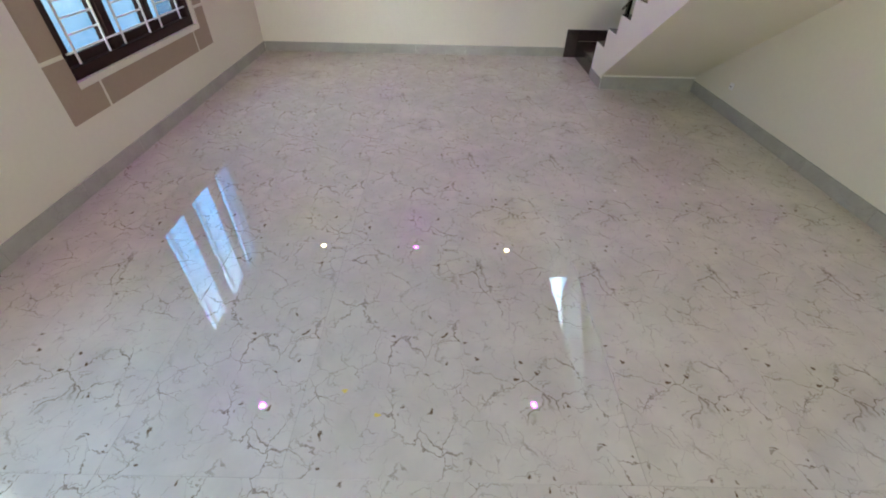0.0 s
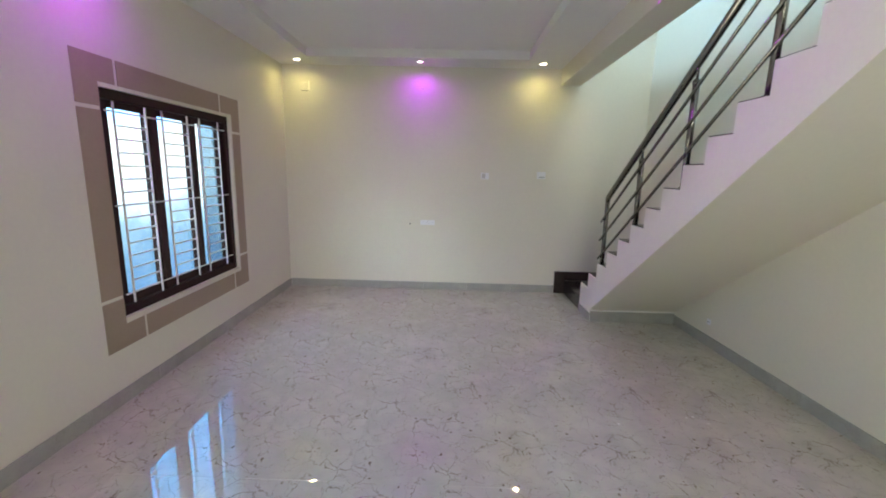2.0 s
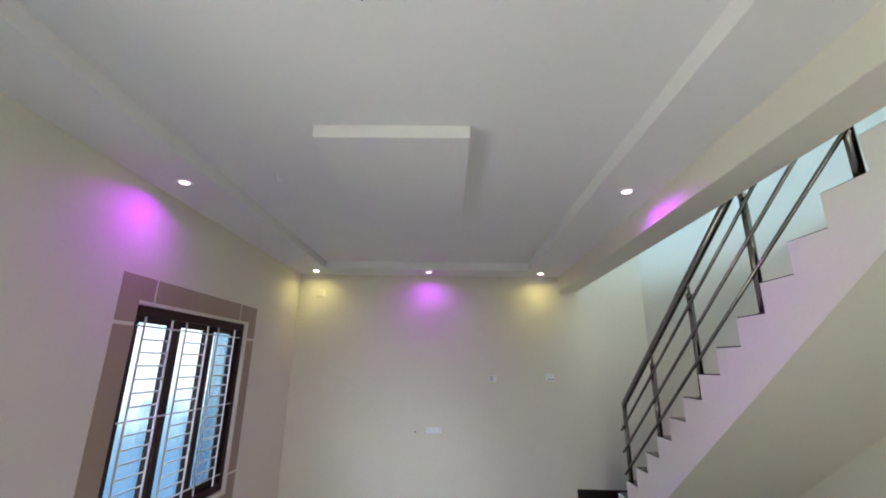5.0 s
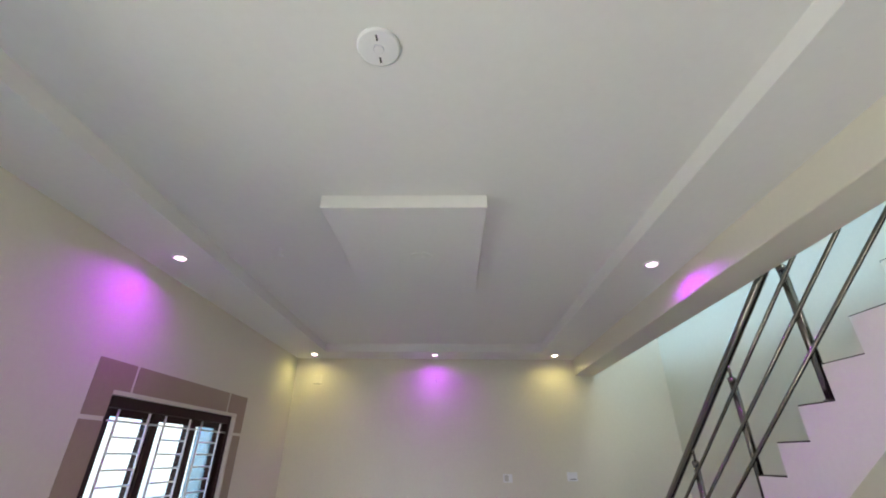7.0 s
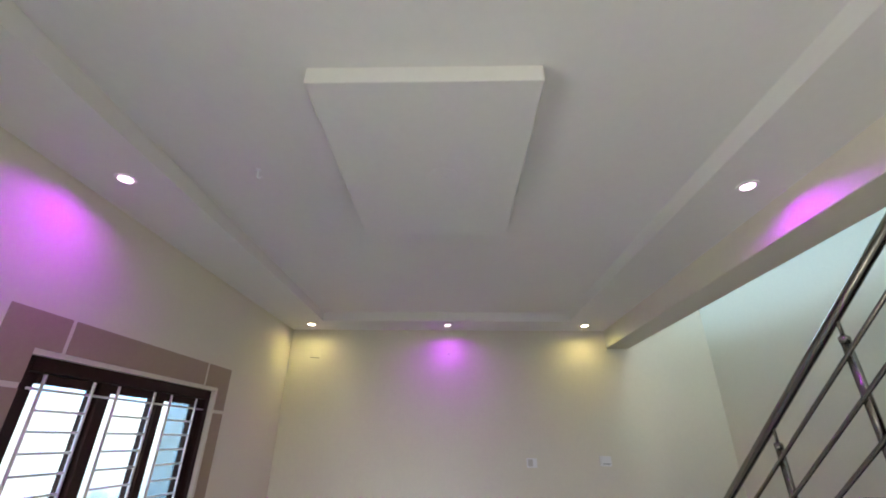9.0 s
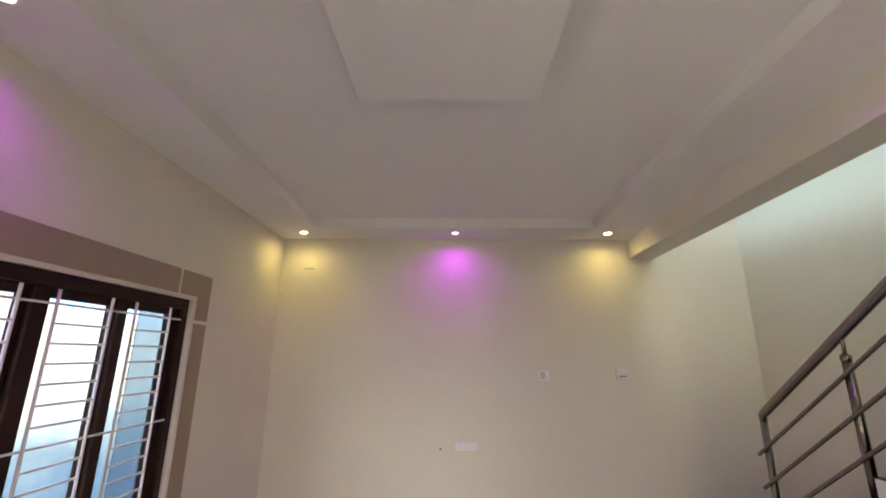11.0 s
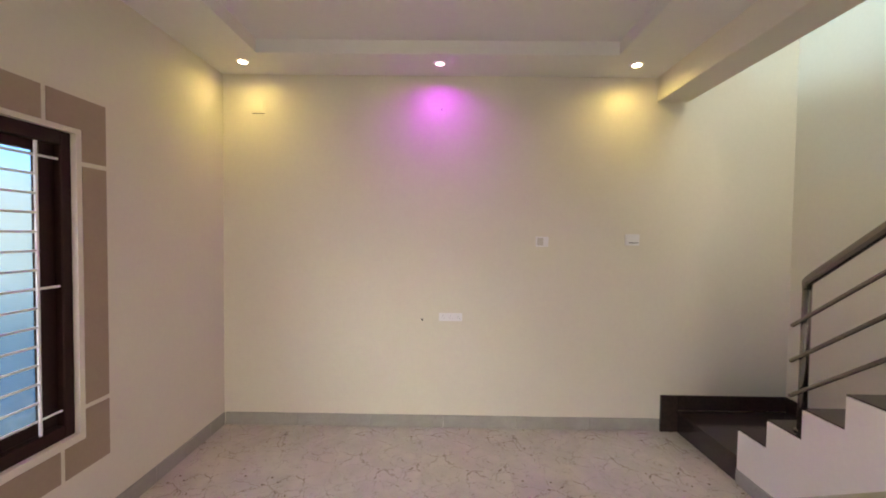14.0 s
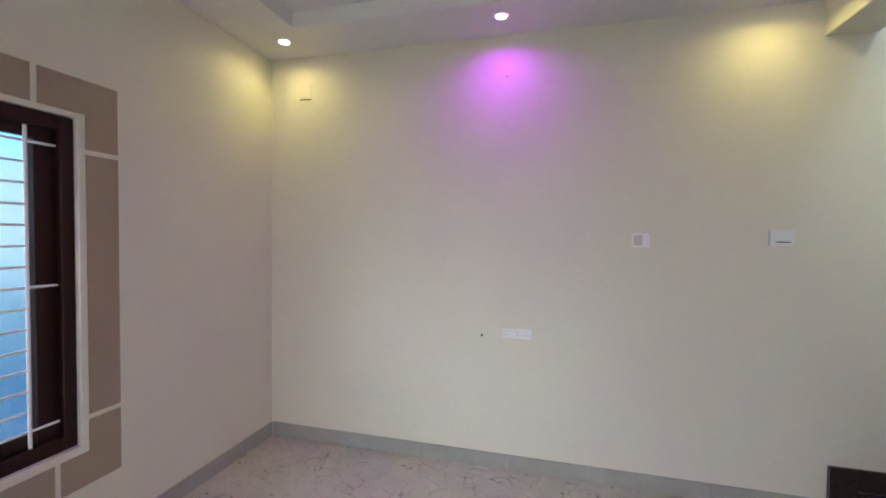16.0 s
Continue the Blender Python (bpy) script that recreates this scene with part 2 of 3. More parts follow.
def tube(bm, path, r, seg=14, caps=True):
    """A round bar along a path of points, with mitred joints."""
    pts = [Vector(p) for p in path]
    rings = []
    side = None
    for i, p in enumerate(pts):
        a = (p - pts[i - 1]).normalized() if i else (pts[1] - p).normalized()
        c = (pts[i + 1] - p).normalized() if i < len(pts) - 1 else a
        d = (a + c).normalized()
        side = (side - d * side.dot(d)).normalized() if side else d.orthogonal().normalized()
        up = d.cross(side)
        k = r if not isinstance(r, (list, tuple)) else r[i]
        rings.append([bm.verts.new(p + k * (math.cos(2 * math.pi * j / seg) * side + math.sin(2 * math.pi * j / seg) * up)) for j in range(seg)])
    for a, c in zip(rings, rings[1:]):
        for j in range(seg):
            bm.faces.new((a[j], a[(j + 1) % seg], c[(j + 1) % seg], c[j]))
    if caps:
        bm.faces.new(rings[0])
        bm.faces.new(rings[-1])


def disc(bm, x, y, z0, z1, r, seg=32):
    tube(bm, [(x, y, z0), (x, y, z1)], r, seg)


# ---- plan ----
LEFT, BACK, RIGHT, FRONT = -2.112, 5.697, 2.64, -2.6
CEILING, TRAY, TOP = 2.952, 3.05, 5.9
SPLAY = 0.035  # the right-hand wall runs a little out of square
BEAM0, BEAM1, BEAM_Z = 1.492, 1.742, 2.751
STEP, RUN, NOSE2, SIDE = 0.1707, 0.2404, 4.955, 1.724
WIN = (2.737, 4.31, 0.585, 2.123)


def splayed(ob, rate, base=5.697):
    """Turn a long mesh slightly out of square."""
    for v in ob.data.vertices:
        v.co.x += rate * (base - v.co.y)
    return ob


# ---- ground, walls, ceiling ----
bm = bmesh.new()
box(bm, -150, 150, -150, 150, -0.6, -0.45)
tagged(part("ground", bm, GROUND), "pale concrete ground outside the house", "ground", kind="structure")

bm = bmesh.new()
wall_cells(bm, (FRONT - 0.2, BACK), (-0.45, TOP), [WIN, (2.0, 5.0, 4.0, 5.4), (-1.0, 1.0, 0.8, 2.1)], lambda a, c, d, e: box(bm, LEFT - 0.2, LEFT, a, c, d, e))
wall_left = tagged(part("wall_left", bm, WALL), "cream painted plaster wall around the barred window", "wall", kind="structure")
bm = bmesh.new()
wall_cells(bm, (LEFT - 0.2, RIGHT + 0.6), (-0.45, TOP), [(2.03, 2.58, 3.80, 5.60)], lambda a, c, d, e: box(bm, a, c, BACK, BACK + 0.2, d, e))
wall_back = tagged(part("wall_back", bm, WALL), "plain cream painted plaster wall behind the stair foot", "wall", kind="structure")
bm = bmesh.new()
wall_cells(bm, (FRONT - 0.2, BACK), (-0.45, TOP), [(0.72, 1.64, 0.0, 2.05)], lambda a, c, d, e: box(bm, RIGHT, RIGHT + 0.2, a, c, d, e))
wall_right = splayed(part("wall_right", bm, WALL), SPLAY)
tagged(wall_right, "cream painted plaster wall beside the staircase", "wall", kind="structure")
bm = bmesh.new()
# The second and third openings are unseen, added only for the fill lamps.
wall_cells(bm, (LEFT, RIGHT + 0.5), (-0.45, TOP), [(-1.10, -0.05, 0.0, 2.10), (0.05, 1.45, 0.60, 2.10), (1.75, 2.75, 3.90, 5.30)], lambda a, c, d, e: box(bm, a, c, FRONT - 0.2, FRONT, d, e))
wall_front = tagged(part("wall_front", bm, WALL), "cream painted plaster wall with the entrance opening", "wall", kind="structure")

bm = bmesh.new()
tx0, tx1, ty0, ty1 = -1.645, 1.005, -2.0, 5.28
wall_cells(bm, (LEFT, BEAM0 + 0.05), (FRONT, BACK), [(tx0, tx1, ty0, ty1)], lambda a, c, d, e: box(bm, a, c, d, e, CEILING, TRAY + 0.12))
box(bm, tx0, tx1, ty0, ty1, TRAY, TRAY + 0.12)
box(bm, BEAM1 - 0.1, RIGHT + 0.28, FRONT, -0.3, CEILING + 0.002, TRAY + 0.119)
tagged(part("ceiling", bm, CEIL), "white plaster ceiling with a recessed tray and flat border", "ceiling", kind="structure")
tagged(splayed(box_part("beam", (BEAM0, BEAM1, FRONT, BACK, BEAM_Z, TRAY + 0.122), WALL, bevel=0.004), -0.0165), "cream painted beam along the stair opening", "beam", kind="structure")
tagged(box_part("ceiling_upper", (LEFT - 0.2, RIGHT + 0.6, FRONT - 0.2, BACK + 0.2, TOP, TOP + 0.15), CEIL), "white plaster ceiling above the stairwell", "ceiling", kind="structure")

# ---- distance outside the window ----
bm = bmesh.new()
box(bm, -5.12, -5.10, -6.0, 22.0, -0.45, 14.0)
tagged(part("backdrop", bm, BACKDROP), "bright hazy outdoors beyond the window", "backdrop", kind="structure")
bm = bmesh.new()
box(bm, -5.0, 12.0, 7.60, 7.62, -0.45, 14.0)
tagged(part("backdrop", bm, BACKDROP), "bright hazy sky beyond the stairwell window", "backdrop", kind="structure")

leaf = box_part("shutter", (-2.292, -2.284, 4.05, 4.308, 0.587, 2.121), BLUE_GLASS, bevel=0.002)
tagged(leaf, "pale blue figured glass shutter leaf drawn partly across the window", "shutter", kind="structure")

# ---- recessed panel on the ceiling ----
panel = box_part("ceiling_panel", (-0.785, 0.096, 2.02, 3.255, 2.972, TRAY - 0.001), CEIL, bevel=0.003)
tagged(panel, "white plaster square panel hung on the tray ceiling", "ceiling panel", kind="structure")


def ceiling_rose(x, y, z, depth, mat, label):
    rose = thing("ceiling_cover_plate", x, y, z, label, "cover plate", "ceiling cover plates")
    bm = bmesh.new()
    tube(bm, [(0, 0, 0), (0, 0, -0.5 * depth), (0, 0, -0.9 * depth), (0, 0, -depth)], [0.074, 0.074, 0.068, 0.05], 40)
    part("plate", bm, mat, rose)
    bm = bmesh.new()
    tube(bm, [(0, 0, -depth), (0, 0, -depth - 0.003)], [0.019, 0.016], 24)
    part("boss", bm, mat, rose)
    for s in (-1, 1):
        box_part("slot", (-0.003, 0.003, s * 0.043 - 0.011, s * 0.043 + 0.011, -depth - 0.0015, 0.0005 - depth), SLOT if depth > 0.01 else mat, rose, "narrow slot")
    return rose


ceiling_rose(-0.338, 1.125, TRAY, 0.012, PLASTIC, "round white plastic cover plate on the ceiling")
ceiling_rose(-0.285, 2.62, 2.972, 0.005, CEIL, "thin round cover plate painted like the ceiling panel")
hook = thing("ceiling_hook", -1.243, 2.665, TRAY, "small white wire hook hanging from the ceiling", "hook")
bm = bmesh.new()
tube(bm, [(0, 0, 0), (0, 0, -0.035), (0.006, 0, -0.05), (0.018, 0, -0.055), (0.026, 0, -0.045)], 0.0035, 8)
part("wire", bm, PLASTIC, hook, smooth=True)
bm = bmesh.new()
disc(bm, 0, 0, -0.004, 0, 0.014, 16)
part("collar", bm, PLASTIC, hook)


def downlight(x, y, led, colour, watts, label):
    lamp = thing("downlight", x, y, CEILING, label, "downlight", "recessed ceiling downlights")
    bm = bmesh.new()
    tube(bm, [(0, 0, 0), (0, 0, -0.005), (0, 0, -0.007), (0, 0, -0.003)], [0.050, 0.049, 0.044, 0.034], 36)
    part("rim", bm, PLASTIC, lamp, smooth=False)
    bm = bmesh.new()
    disc(bm, 0, 0, -0.0085, -0.0045, 0.033, 32)
    part("diffuser", bm, led, lamp, "glowing round diffuser")
    light = new("downlight_glow", bpy.data.lights.new("downlight_glow", "AREA"))
    light.data.shape, light.data.size, light.data.energy, light.data.color = "DISK", 0.07, watts, colour
    light.data.spread = radians(154)
    light.matrix_world = look((x, y, CEILING - 0.012), (x, y, 0))
    return lamp


PINK, WARM = (0.50, 0.008, 1.0), (1.0, 0.85, 0.30)
for x, y in ((-1.857, 2.593), (1.222, 2.68)):
    downlight(x, y, LED_PINK, PINK, 5.0, "recessed round downlight glowing magenta, lit")
downlight(-0.30, 5.44, LED_PINK, PINK, 4.0, "recessed round downlight glowing magenta, lit")
for x in (-1.818, 1.20):
    downlight(x, 5.435, LED_WARM, WARM, 1.9, "recessed round downlight glowing warm yellow, lit")

# ---- window ----
wy0, wy1, wz0, wz1 = WIN
window = thing("window_1", -2.19, (wy0 + wy1) / 2, wz0, "dark stained wooden window with three lights and a white steel grille", "window", kind="structure")
FR, JW = (-2.225, -2.14), 0.056
lights_y = [(2.793, 3.235, 0.075, 0.028), (3.30, 3.72, 0.045, 0.022), (3.785, 4.254, 0.03, 0.082)]


def wpart(name, dims, mat, parent, label="", bevel=0.004):
    ob = box_part(name, dims, mat, None, label, bevel)
    return adopt(ob, parent)


wpart("jamb", (*FR, wy0, wy0 + JW, wz0, wz1), WOOD, window)
wpart("jamb", (*FR, wy1 - JW, wy1, wz0, wz1), WOOD, window)
wpart("head", (*FR, wy0 + JW, wy1 - JW, wz1 - 0.066, wz1), WOOD, window)
wpart("window_sill", (*FR, wy0 + JW, wy1 - JW, wz0, wz0 + 0.066), WOOD, window)
for a, c in ((3.235, 3.30), (3.72, 3.785)):
    wpart("mullion", (FR[0], FR[1] - 0.008, a, c, wz0 + 0.066, wz1 - 0.066), WOOD, window)
for a, c, sl, sr in lights_y:
    z0, z1, x0, x1 = wz0 + 0.067, wz1 - 0.067, -2.215, -2.175
    sash = adopt(box_part("sash", (x0, x1, a + 0.001, a + sl, z0, z1), WOOD, None, "", 0.003), window)
    for dims in ((x0, x1, c - sr, c - 0.001, z0, z1), (x0, x1, a + sl, c - sr, z0, z0 + 0.058), (x0, x1, a + sl, c - sr, z1 - 0.045, z1)):
        box_part("sash_rail", dims, WOOD, sash, "", 0.003)
    pane = box_part("pane", (-2.203, -2.197, a + sl, c - sr, z0 + 0.058, z1 - 0.045), GLASS, sash, "figured clear glass")
    pane.visible_shadow = False

grille = thing("window_grille", -2.135, 3.5, 0.66, "white enamelled steel grille bars fixed before the window", "window grille")
GX = -2.131
for y in (2.865, 3.158, 3.337, 3.648, 3.82, 4.117):
    bm = bmesh.new()
    tube(bm, [(GX, y, 0.663), (GX, y, 2.047)], 0.0075, 10)
    adopt(part("upright_bar", bm, GRILLE, smooth=False), grille)
for z in (0.735, 1.358, 1.982):
    bm = bmesh.new()
    tube(bm, [(GX - 0.006, 2.80, z), (GX - 0.006, 4.232, z)], 0.006, 8)
    adopt(part("long_bar", bm, GRILLE), grille)
for ya, yb in ((2.865, 3.158), (3.337, 3.648), (3.82, 4.117)):
    for za, zb in ((0.735, 1.358), (1.358, 1.982)):
        for k in range(1, 7):
            z = za + (zb - za) * k / 7
            bm = bmesh.new()
            tube(bm, [(GX, ya, z), (GX, yb, z)], 0.0058, 6)
            adopt(part("rung", bm, GRILLE), grille)

# painted blocks round the window
band = thing("window_surround", LEFT, 3.52, 0.38, "taupe painted blocks with cream joints round the window", "window surround", kind="structure")
oy0, oy1, oz0, oz1 = 2.560, 4.49, 0.386, 2.308
iy0, iy1, iz0, iz1 = 2.739, 4.340, 0.546, 2.148
J = 0.012


def block(polys):
    bm = bmesh.new()
    for d in polys:
        box(bm, LEFT - 0.01, LEFT + 0.003, *d)
    adopt(part("block", bm, BAND), band)


ta, tb, ba, bb, la, lb, ra, rb = 2.89, 4.138, 2.918, 4.205, 0.742, 1.985, 0.712, 1.975
block([(oy0, ta - J, iz1, oz1), (oy0, iy0, lb + J, iz1)])
block([(ta + J, tb - J, iz1, oz1)])
block([(tb + J, oy1, iz1, oz1), (iy1, oy1, rb + J, iz1)])
block([(oy0, iy0, la + J, lb - J)])
block([(iy1, oy1, ra + J, rb - J)])
block([(oy0, ba - J, oz0, iz0), (oy0, iy0, iz0, la - J)])
block([(ba + J, bb - J, oz0, iz0)])
block([(bb + J, oy1, oz0, iz0), (iy1, oy1, iz0, ra - J)])

# ---- stairwell window and side door, seen in the polished floor ----
w2 = thing("window_2", 2.25, BACK + 0.1, 3.72, "dark wooden window high in the stairwell", "window", kind="structure")
for d in ((1.951, 2.0, BACK + 0.06, BACK + 0.13, 3.721, 4.879), (2.5, 2.549, BACK + 0.06, BACK + 0.13, 3.721, 4.879), (2.0, 2.5, BACK + 0.06, BACK + 0.13, 3.721, 3.77), (2.0, 2.5, BACK + 0.06, BACK + 0.13, 4.83, 4.879)):
    adopt(box_part("window_frame", d, WOOD, None, "", 0.004), w2)
door_frame = thing("door_1", RIGHT + 0.06, 1.18, 0, "dark wooden frame of an open doorway under the stair", "doorway", kind="structure")
for d in ((RIGHT + 0.02, RIGHT + 0.12, 0.721, 0.78, 0.0, 2.049), (RIGHT + 0.02, RIGHT + 0.12, 1.58, 1.639, 0.0, 2.049), (RIGHT + 0.02, RIGHT + 0.12, 0.78, 1.58, 1.99, 2.049)):
    adopt(splayed(box_part("door_frame", d, WOOD, None, "", 0.004), SPLAY), door_frame)

# ---- staircase ----
stair = thing("staircase", SIDE, NOSE2, 0, "white painted concrete staircase with dark granite treads, rising beside the wall", "staircase")
nose = lambda n: NOSE2 - RUN * (n - 2)
rise = lambda n: 0.014 + STEP * n
WALL_X = RIGHT + 0.25
FOOT, FOOT_Z, SOFFIT = 4.57, 0.142, 0.7084
under = lambda y: min(FOOT_Z + SOFFIT * (FOOT - y), CEILING)
bm = bmesh.new()


def quad(*pts):
    bm.faces.new([bm.verts.new(p) for p in pts])


turn_y = FOOT - (CEILING - FOOT_Z) / SOFFIT
soffit = []
for n in range(2, 19):
    top, y_out, y_in = rise(n), nose(n), nose(n + 1) if n < 18 else -0.3
    quad((SIDE, y_out, rise(n - 1) if n > 2 else 0), (SIDE, y_out, top), (WALL_X, y_out, top), (WALL_X, y_out, rise(n - 1) if n > 2 else 0))
    quad((SIDE, y_out, top), (SIDE, y_in, top), (WALL_X, y_in, top), (WALL_X, y_out, top))
    cuts = [y_out] + [y for y in (FOOT, turn_y) if y_in < y < y_out] + [y_in]
    for ya, yb in zip(cuts, cuts[1:]):
        za, zb = (0, 0) if yb >= FOOT else (under(ya), under(yb))
        quad((SIDE, ya, za), (SIDE, ya, top), (SIDE, yb, top), (SIDE, yb, zb))
        soffit.append((ya, za, yb, zb))
quad((SIDE, FOOT, 0), (SIDE, FOOT, FOOT_Z), (WALL_X, FOOT, FOOT_Z), (WALL_X, FOOT, 0))
quad((SIDE, -0.3, CEILING), (SIDE, -0.3, rise(18)), (WALL_X, -0.3, rise(18)), (WALL_X, -0.3, CEILING))
bmesh.ops.remove_doubles(bm, verts=bm.verts, dist=0.0005)
adopt(part("flight", bm, STAIR_WHITE, None, "white painted stepped side"), stair)
bm = bmesh.new()
for ya, za, yb, zb in soffit:
    quad((SIDE, ya, za), (SIDE, yb, zb), (WALL_X, yb, zb), (WALL_X, ya, za))
bmesh.ops.remove_doubles(bm, verts=bm.verts, dist=0.0005)
adopt(part("soffit", bm, WALL, None, "cream painted sloping underside"), stair)
bm = bmesh.new()
box(bm, SIDE + 0.010, RIGHT + 0.02, NOSE2 + 0.002, BACK - 0.024, 0, rise(1) - 0.022)
adopt(part("landing_base", bm, GRANITE, None, "dark granite face of the lowest step"), stair)
adopt(box_part("landing_slab", (SIDE - 0.006, RIGHT + 0.02, NOSE2 + 0.010, BACK - 0.023, rise(1) - 0.022, rise(1)), GRANITE, None, "dark granite slab of the lowest step", 0.004), stair)
for n in range(2, 19):
    y1 = nose(n + 1) if n < 18 else -0.29
    adopt(box_part("tread", (SIDE + 0.012, WALL_X - 0.01, y1 + 0.009, nose(n) + 0.012, rise(n) + 0.0005, rise(n) + 0.008), GRANITE, None, "dark granite tread"), stair)
    adopt(box_part("riser", (SIDE + 0.012, WALL_X - 0.01, nose(n) + 0.0005, nose(n) + 0.008, rise(n - 1) + 0.0085, rise(n)), GRANITE, None, "dark granite riser"), stair)
adopt(box_part("base_tile", (SIDE + 0.003, RIGHT + 0.03, 4.560, 4.5695, 0.0, 0.140), SKIRT, None, "grey tile along the foot of the soffit", 0.002), stair)
adopt(box_part("base_tile", (SIDE - 0.008, SIDE - 0.0005, 4.563, NOSE2, 0.0, 0.10), SKIRT, None, "grey tile along the foot of the soffit", 0.002), stair)

adopt(box_part("ledge", (SIDE + 0.003, RIGHT + 0.03, 4.545, 4.5595, 0.130, 0.143), STAIR_WHITE, None, "white plaster ledge along the tile", 0.002), stair)

sk = thing("granite_skirting", 1.6, BACK - 0.01, 0, "black granite skirting round the lowest stair step", "skirting")
for d in ((1.585, SIDE + 0.008, BACK - 0.022, BACK - 0.0005, 0.0, 0.309), (SIDE + 0.008, RIGHT - 0.018, BACK - 0.022, BACK - 0.0005, rise(1) + 0.001, 0.309), (RIGHT - 0.018, RIGHT + 0.002, NOSE2 + 0.02, BACK - 0.0005, rise(1) + 0.001, 0.309)):
    adopt(box_part("slab", d, GRANITE, None, "", 0.003), sk)

# ---- handrail ----
rail = thing("stair_railing", 1.8, 4.553, 3 * STEP, "brushed stainless steel stair railing with three lower rails", "railing")
SLOPE = STEP / RUN
RX, P0, HZ = 1.812, 4.572, 1.402
line = lambda y, z: z + (P0 - y) * SLOPE
bm = bmesh.new()
path = [(RX, P0, HZ - 0.05), (RX, P0, HZ - 0.018)]
for k in range(1, 5):
    a = k / 5
    path.append((RX, P0 - 0.022 * a * a, HZ - 0.018 + 0.026 * a))
path += [(RX, P0 - 0.05, line(P0 - 0.05, HZ - 0.006)), (RX, 1.0, line(1.0, HZ - 0.006))]
tube(bm, path, [0.023, 0.025] + [0.027] * 4 + [0.029, 0.029], 18)
adopt(part("handrail", bm, STEEL, smooth=True), rail)
for z in (1.172, 0.965, 0.760):
    bm = bmesh.new()
    ys = (P0 + 0.058, P0 + 0.055, P0 + 0.045, 1.0)
    tube(bm, [(RX - 0.030, y, line(y, z)) for y in ys], [0.006, 0.011, 0.0115, 0.0115], 12)
    adopt(part("lower_rail", bm, STEEL, smooth=True), rail)
for k in range(6):
    y, foot = P0 - 3 * RUN * k, rise(3 + 3 * k) + 0.008
    top = line(y, HZ) - 0.02
    bm = bmesh.new()
    tube(bm, [(RX, y, foot), (RX, y, top - (0.12 if k else 0.0))], 0.0225, 16)
    post = adopt(part("post", bm, STEEL, smooth=True), rail)
    pieces = [("flange", [(foot, 0.036), (foot + 0.008, 0.036), (foot + 0.012, 0.026)])]
    if k:
        pieces += [("collar", [(top - 0.135, 0.0235), (top - 0.125, 0.026), (top - 0.105, 0.026), (top - 0.092, 0.012)]), ("pin", [(top - 0.10, 0.0095), (top + 0.01, 0.0095)])]
    for name, rows in pieces:
        bm = bmesh.new()
        tube(bm, [(RX, y, z) for z, r in rows], [r for z, r in rows], 16)
        piece = part(name, bm, STEEL, smooth=name != "flange")
        piece.parent = post
    for z in (1.172, 0.965, 0.760):
        bm = bmesh.new()
        tube(bm, [(RX - 0.024, y, line(y, z)), (RX - 0.030, y, line(y, z))], 0.007, 8)
        part("bracket", bm, STEEL).parent = post

for ob in stair.children_recursive:
    splayed(ob, 0.009, NOSE2)
for ob in rail.children_recursive:
    splayed(ob, 0.001, NOSE2)

# ---- plates on the walls ----


def plate(name, x0, x1, z0, z1, label, depth=0.011, mat=PLASTIC):
    """A plastic plate on the back wall with a raised rim."""
    ob = thing(name, (x0 + x1) / 2, BACK, (z0 + z1) / 2, label, "wall plate")
    adopt(box_part("cover", (x0, x1, BACK - depth, BACK - 0.0005, z0, z1), mat, None, "", min(0.003, depth / 3), 2), ob)
    return ob


p = plate("switch_plate", 0.512, 0.618, 1.546, 1.632, "white plastic switch plate with one rocker on the wall")
adopt(box_part("rocker", (0.524, 0.572, BACK - 0.021, BACK - 0.0105, 1.558, 1.621), ROCKER, None, "", 0.002), p)
adopt(box_part("blank", (0.594, 0.611, BACK - 0.0125, BACK - 0.0105, 1.562, 1.581), PLASTIC, None, "", 0.001), p)
p = plate("switch_plate", 1.254, 1.369, 1.567, 1.660, "white plastic switch box with a dark slot on the wall", 0.022)
adopt(box_part("lid", (1.266, 1.357, BACK - 0.027, BACK - 0.0215, 1.598, 1.650), PLASTIC, None, "", 0.002), p)
adopt(box_part("slot", (1.282, 1.355, BACK - 0.0245, BACK - 0.0215, 1.586, 1.592), SLOT, None, "dark slot"), p)
p = plate("power_outlet", -1.873, -1.757, 2.632, 2.742, "white plastic outlet plate with a dark lower slot near the ceiling", 0.008, WALL)
adopt(box_part("cover_flap", (-1.862, -1.768, BACK - 0.013, BACK - 0.0085, 2.648, 2.728), WALL, None, "", 0.002), p)
adopt(box_part("slot", (-1.866, -1.764, BACK - 0.006, BACK - 0.0005, 2.627, 2.6315), SLOT, None, "dark slot"), p)
p = plate("socket_plate", -0.290, -0.093, 0.911, 0.979, "long white plastic socket plate with three sockets on the wall", 0.012)
for i in range(3):
    x = -0.257 + 0.0655 * i
    m = adopt(box_part("module", (x - 0.028, x + 0.028, BACK - 0.0145, BACK - 0.0115, 0.919, 0.971), PLASTIC, None, "", 0.002), p)
    for dx, dz in ((0, 0.013), (-0.01, -0.008), (0.01, -0.008)):
        bm = bmesh.new()
        tube(bm, [(x + dx, BACK - 0.0143, 0.945 + dz), (x + dx, BACK - 0.0150, 0.945 + dz)], 0.0026, 10)
        hole = part("pin_hole", bm, SLOT)
        hole.parent = m

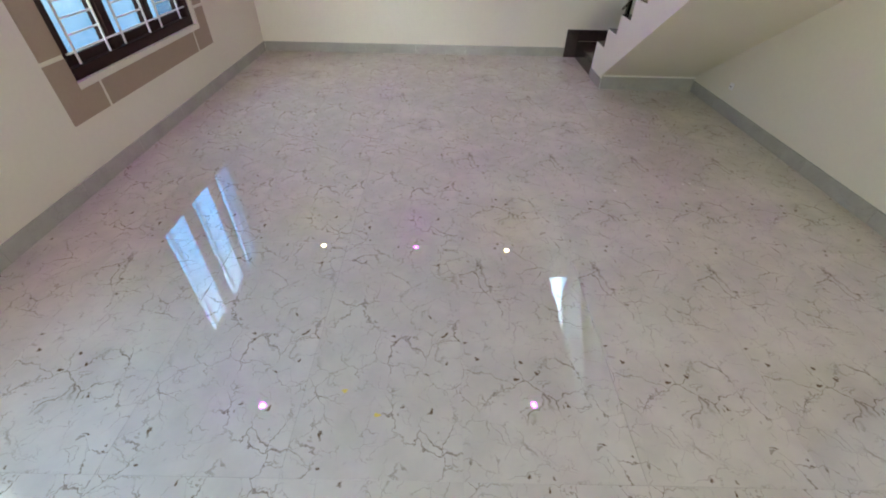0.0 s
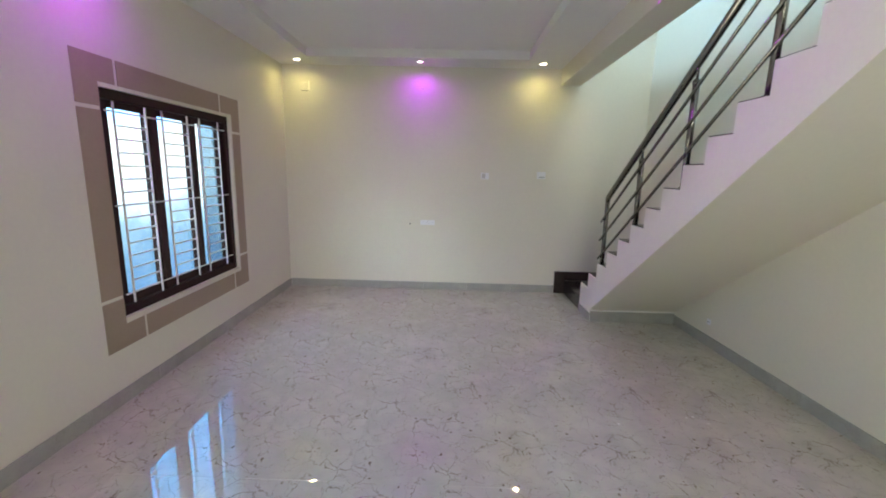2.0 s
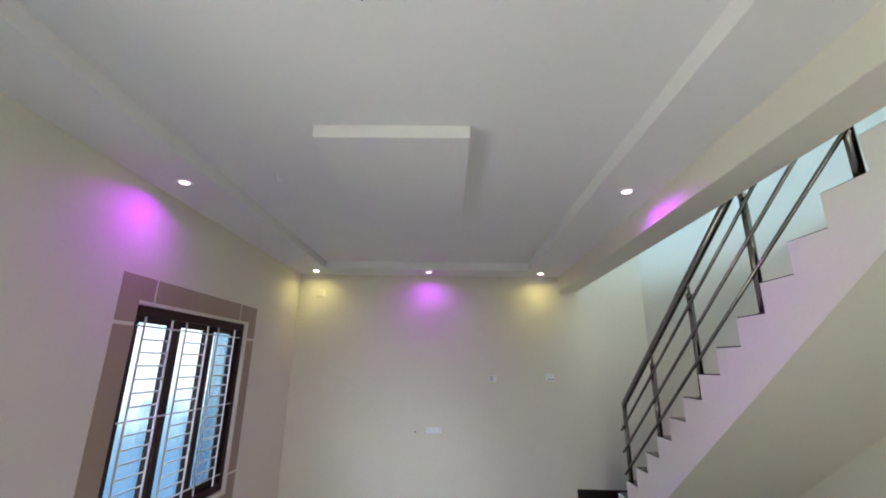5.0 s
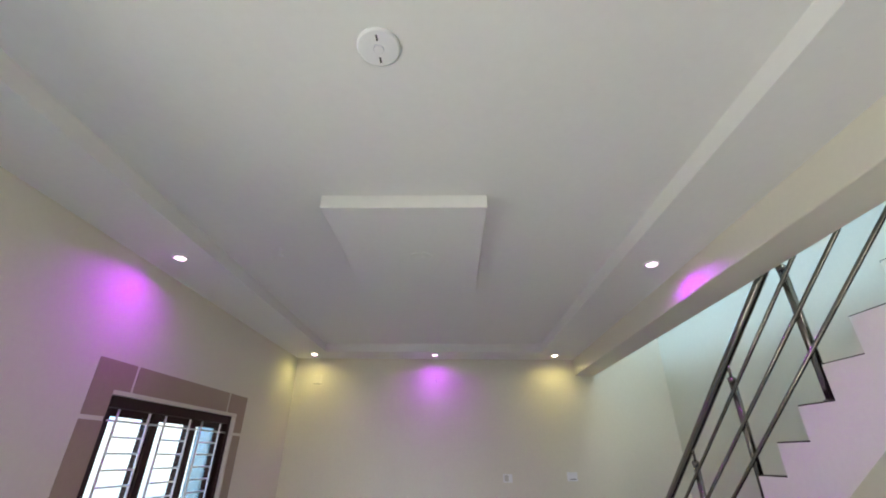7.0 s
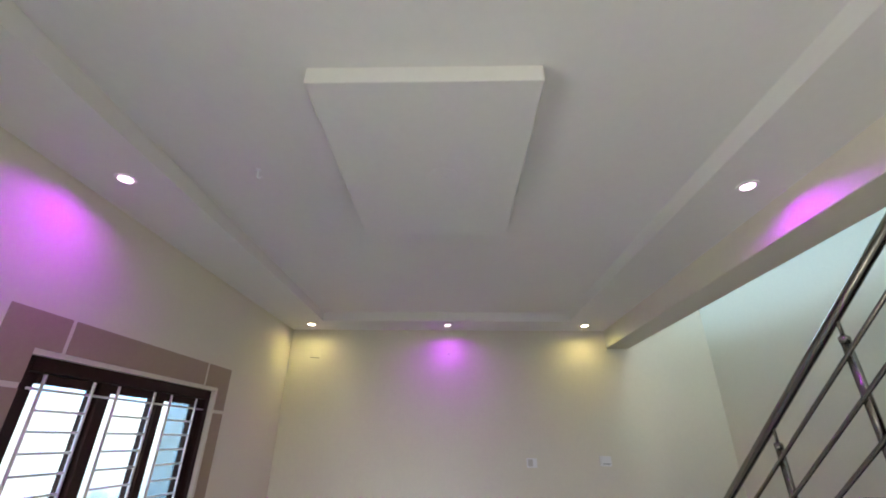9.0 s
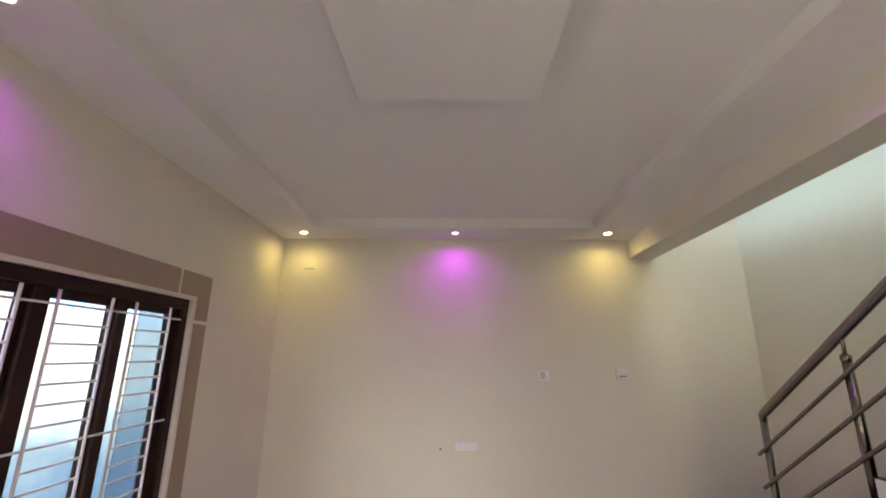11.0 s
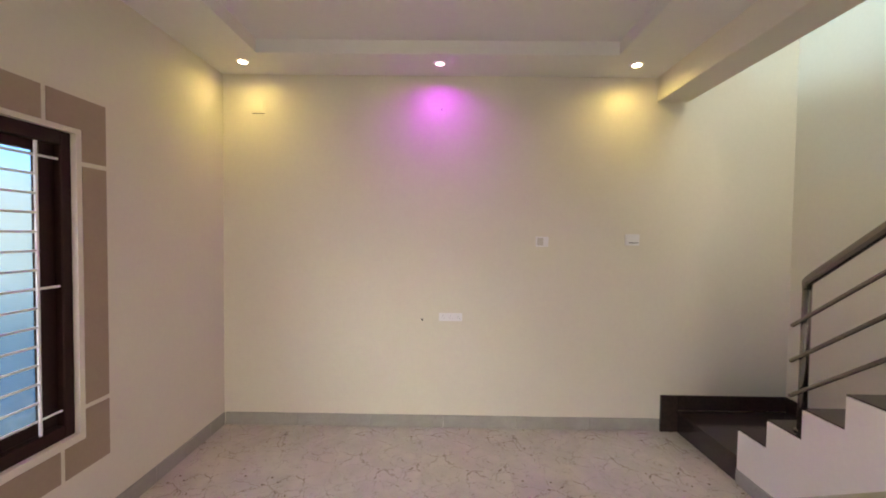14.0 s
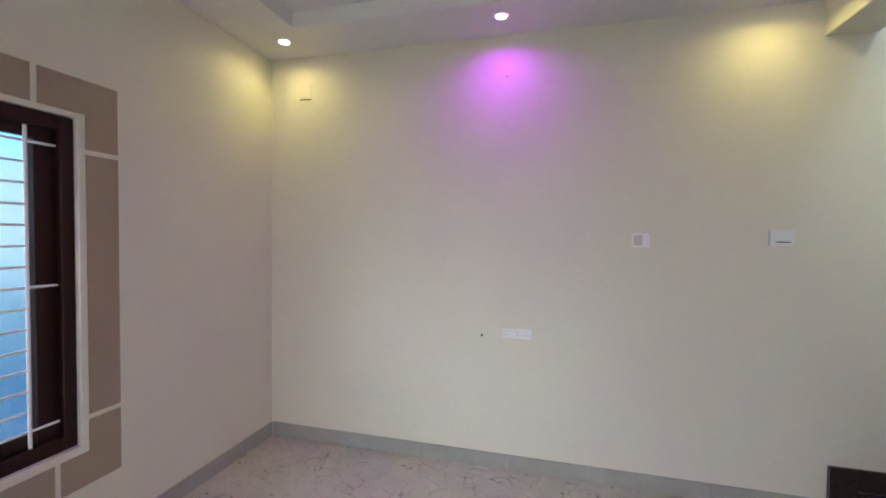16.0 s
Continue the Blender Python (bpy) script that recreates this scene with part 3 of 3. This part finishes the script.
for name, x, z, r in (("wall_plug", -0.431, 0.919, 0.009), ("wall_plug", -0.286, 2.676, 0.005), ("wall_plug", 2.19, 2.04, 0.008)):
    bm = bmesh.new()
    tube(bm, [(x, BACK, z), (x, BACK - 0.003, z), (x, BACK - 0.004, z)], [r, r, r * 0.6], 12)
    tagged(part(name, bm, SLOT if x < 0 else WALL), "small dark plug hole in the cream wall", "wall plug")

ob = thing("power_outlet", RIGHT + SPLAY * 1.71, 3.985, 0.245, "small white plastic outlet low on the cream wall under the stair", "wall plate")
box_part("cover", (-0.011, -0.0005, -0.028, 0.028, -0.028, 0.028), PLASTIC, ob, "", 0.003, 2)
box_part("slot", (-0.0125, -0.0105, -0.012, 0.012, -0.004, 0.002), SLOT, ob, "dark slot")

# ---- bits on the floor ----


def blot(name, x, y, r, mat, label, category, seed):
    rng = random.Random(seed)
    bm = bmesh.new()
    n = 14
    rs = [r * rng.uniform(0.6, 1.25) for _ in range(n)]
    low = [bm.verts.new((x + q * math.cos(2 * math.pi * i / n), y + 0.7 * q * math.sin(2 * math.pi * i / n), 0.0002)) for i, q in enumerate(rs)]
    high = [bm.verts.new((v.co.x * 0.9 + x * 0.1, v.co.y * 0.9 + y * 0.1, 0.0012)) for v in low]
    bm.faces.new(high)
    for i in range(n):
        bm.faces.new((low[i], low[(i + 1) % n], high[(i + 1) % n], high[i]))
    tagged(part(name, bm, mat), label, category)


blot("paint_spot", -0.234, 1.062, 0.013, YELLOW, "small dried yellow spot on the tiled floor", "paint spot", 1)
blot("paint_spot", -0.094, 0.964, 0.013, YELLOW, "small dried yellow spot on the tiled floor", "paint spot", 2)
for i, (x, y) in enumerate(((1.295, 2.588), (1.851, 2.705), (1.80, 2.69), (1.913, 2.627))):
    blot("paint_chip", x, y, 0.009, CHIP, "small white paint chip lying on the floor", "paint chip", 5 + i)

# ---- skirting tiles ----
skirting = tagged(thing("baseboard", 0, BACK, 0, "grey stone-look skirting tiles along the walls", "baseboard", kind="structure"))


def skirting_run(a, c, place, rate=0.0):
    s = a
    while s < c - 0.01:
        e = min(s + 0.619, c)
        ob = box_part("skirting_tile", place(s + 0.001, e - 0.001), SKIRT, None, "", 0.0015)
        adopt(splayed(ob, rate), skirting)
        s = e


skirting_run(LEFT + 0.012, 1.583, lambda a, c: (a, c, BACK - 0.011, BACK - 0.0005, 0.0, 0.105))
skirting_run(FRONT + 0.02, BACK - 0.012, lambda a, c: (LEFT + 0.0005, LEFT + 0.011, a, c, 0.0, 0.105))
skirting_run(1.65, 4.558, lambda a, c: (RIGHT - 0.011, RIGHT - 0.0005, a, c, 0.0, 0.105), SPLAY)
skirting_run(FRONT + 0.02, 0.71, lambda a, c: (RIGHT - 0.011, RIGHT - 0.0005, a, c, 0.0, 0.105), SPLAY)

# ---- floor ----
bm = bmesh.new()
box(bm, LEFT - 0.19, RIGHT + 0.42, FRONT - 0.19, BACK + 0.1, -0.44, -0.004)
floor = tagged(part("floor", bm, GROUT), "polished cream marble-look floor tiles with brown veins", "floor", kind="structure")
TW, TL, X0, Y0 = 0.619, 1.238, 0.227, 0.735
meshes = {}
for i in range(-6, 7):
    for j in range(-6, 7):
        cx, cy = X0 + (i + 0.5) * TW, Y0 + (j + 0.5) * TL
        a, c = max(cx - TW / 2, LEFT - 0.02) + 0.0003, min(cx + TW / 2, RIGHT + 0.42) - 0.0003
        d, e = max(cy - TL / 2, FRONT - 0.19) + 0.0003, min(cy + TL / 2, BACK + 0.01) - 0.0003
        if c - a < 0.03 or e - d < 0.03:
            continue
        key = tuple(round(v, 4) for v in (a - cx, c - cx, d - cy, e - cy))
        if key not in meshes:
            bm = bmesh.new()
            box(bm, a - cx, c - cx, d - cy, e - cy, -0.010, 0.0)
            bevelled(bm, 0.0005)
            meshes[key] = finish("tile", bm, TILE)
        ob = new("tile", meshes[key])
        ob.location = (cx, cy, 0)
        ob.parent = floor
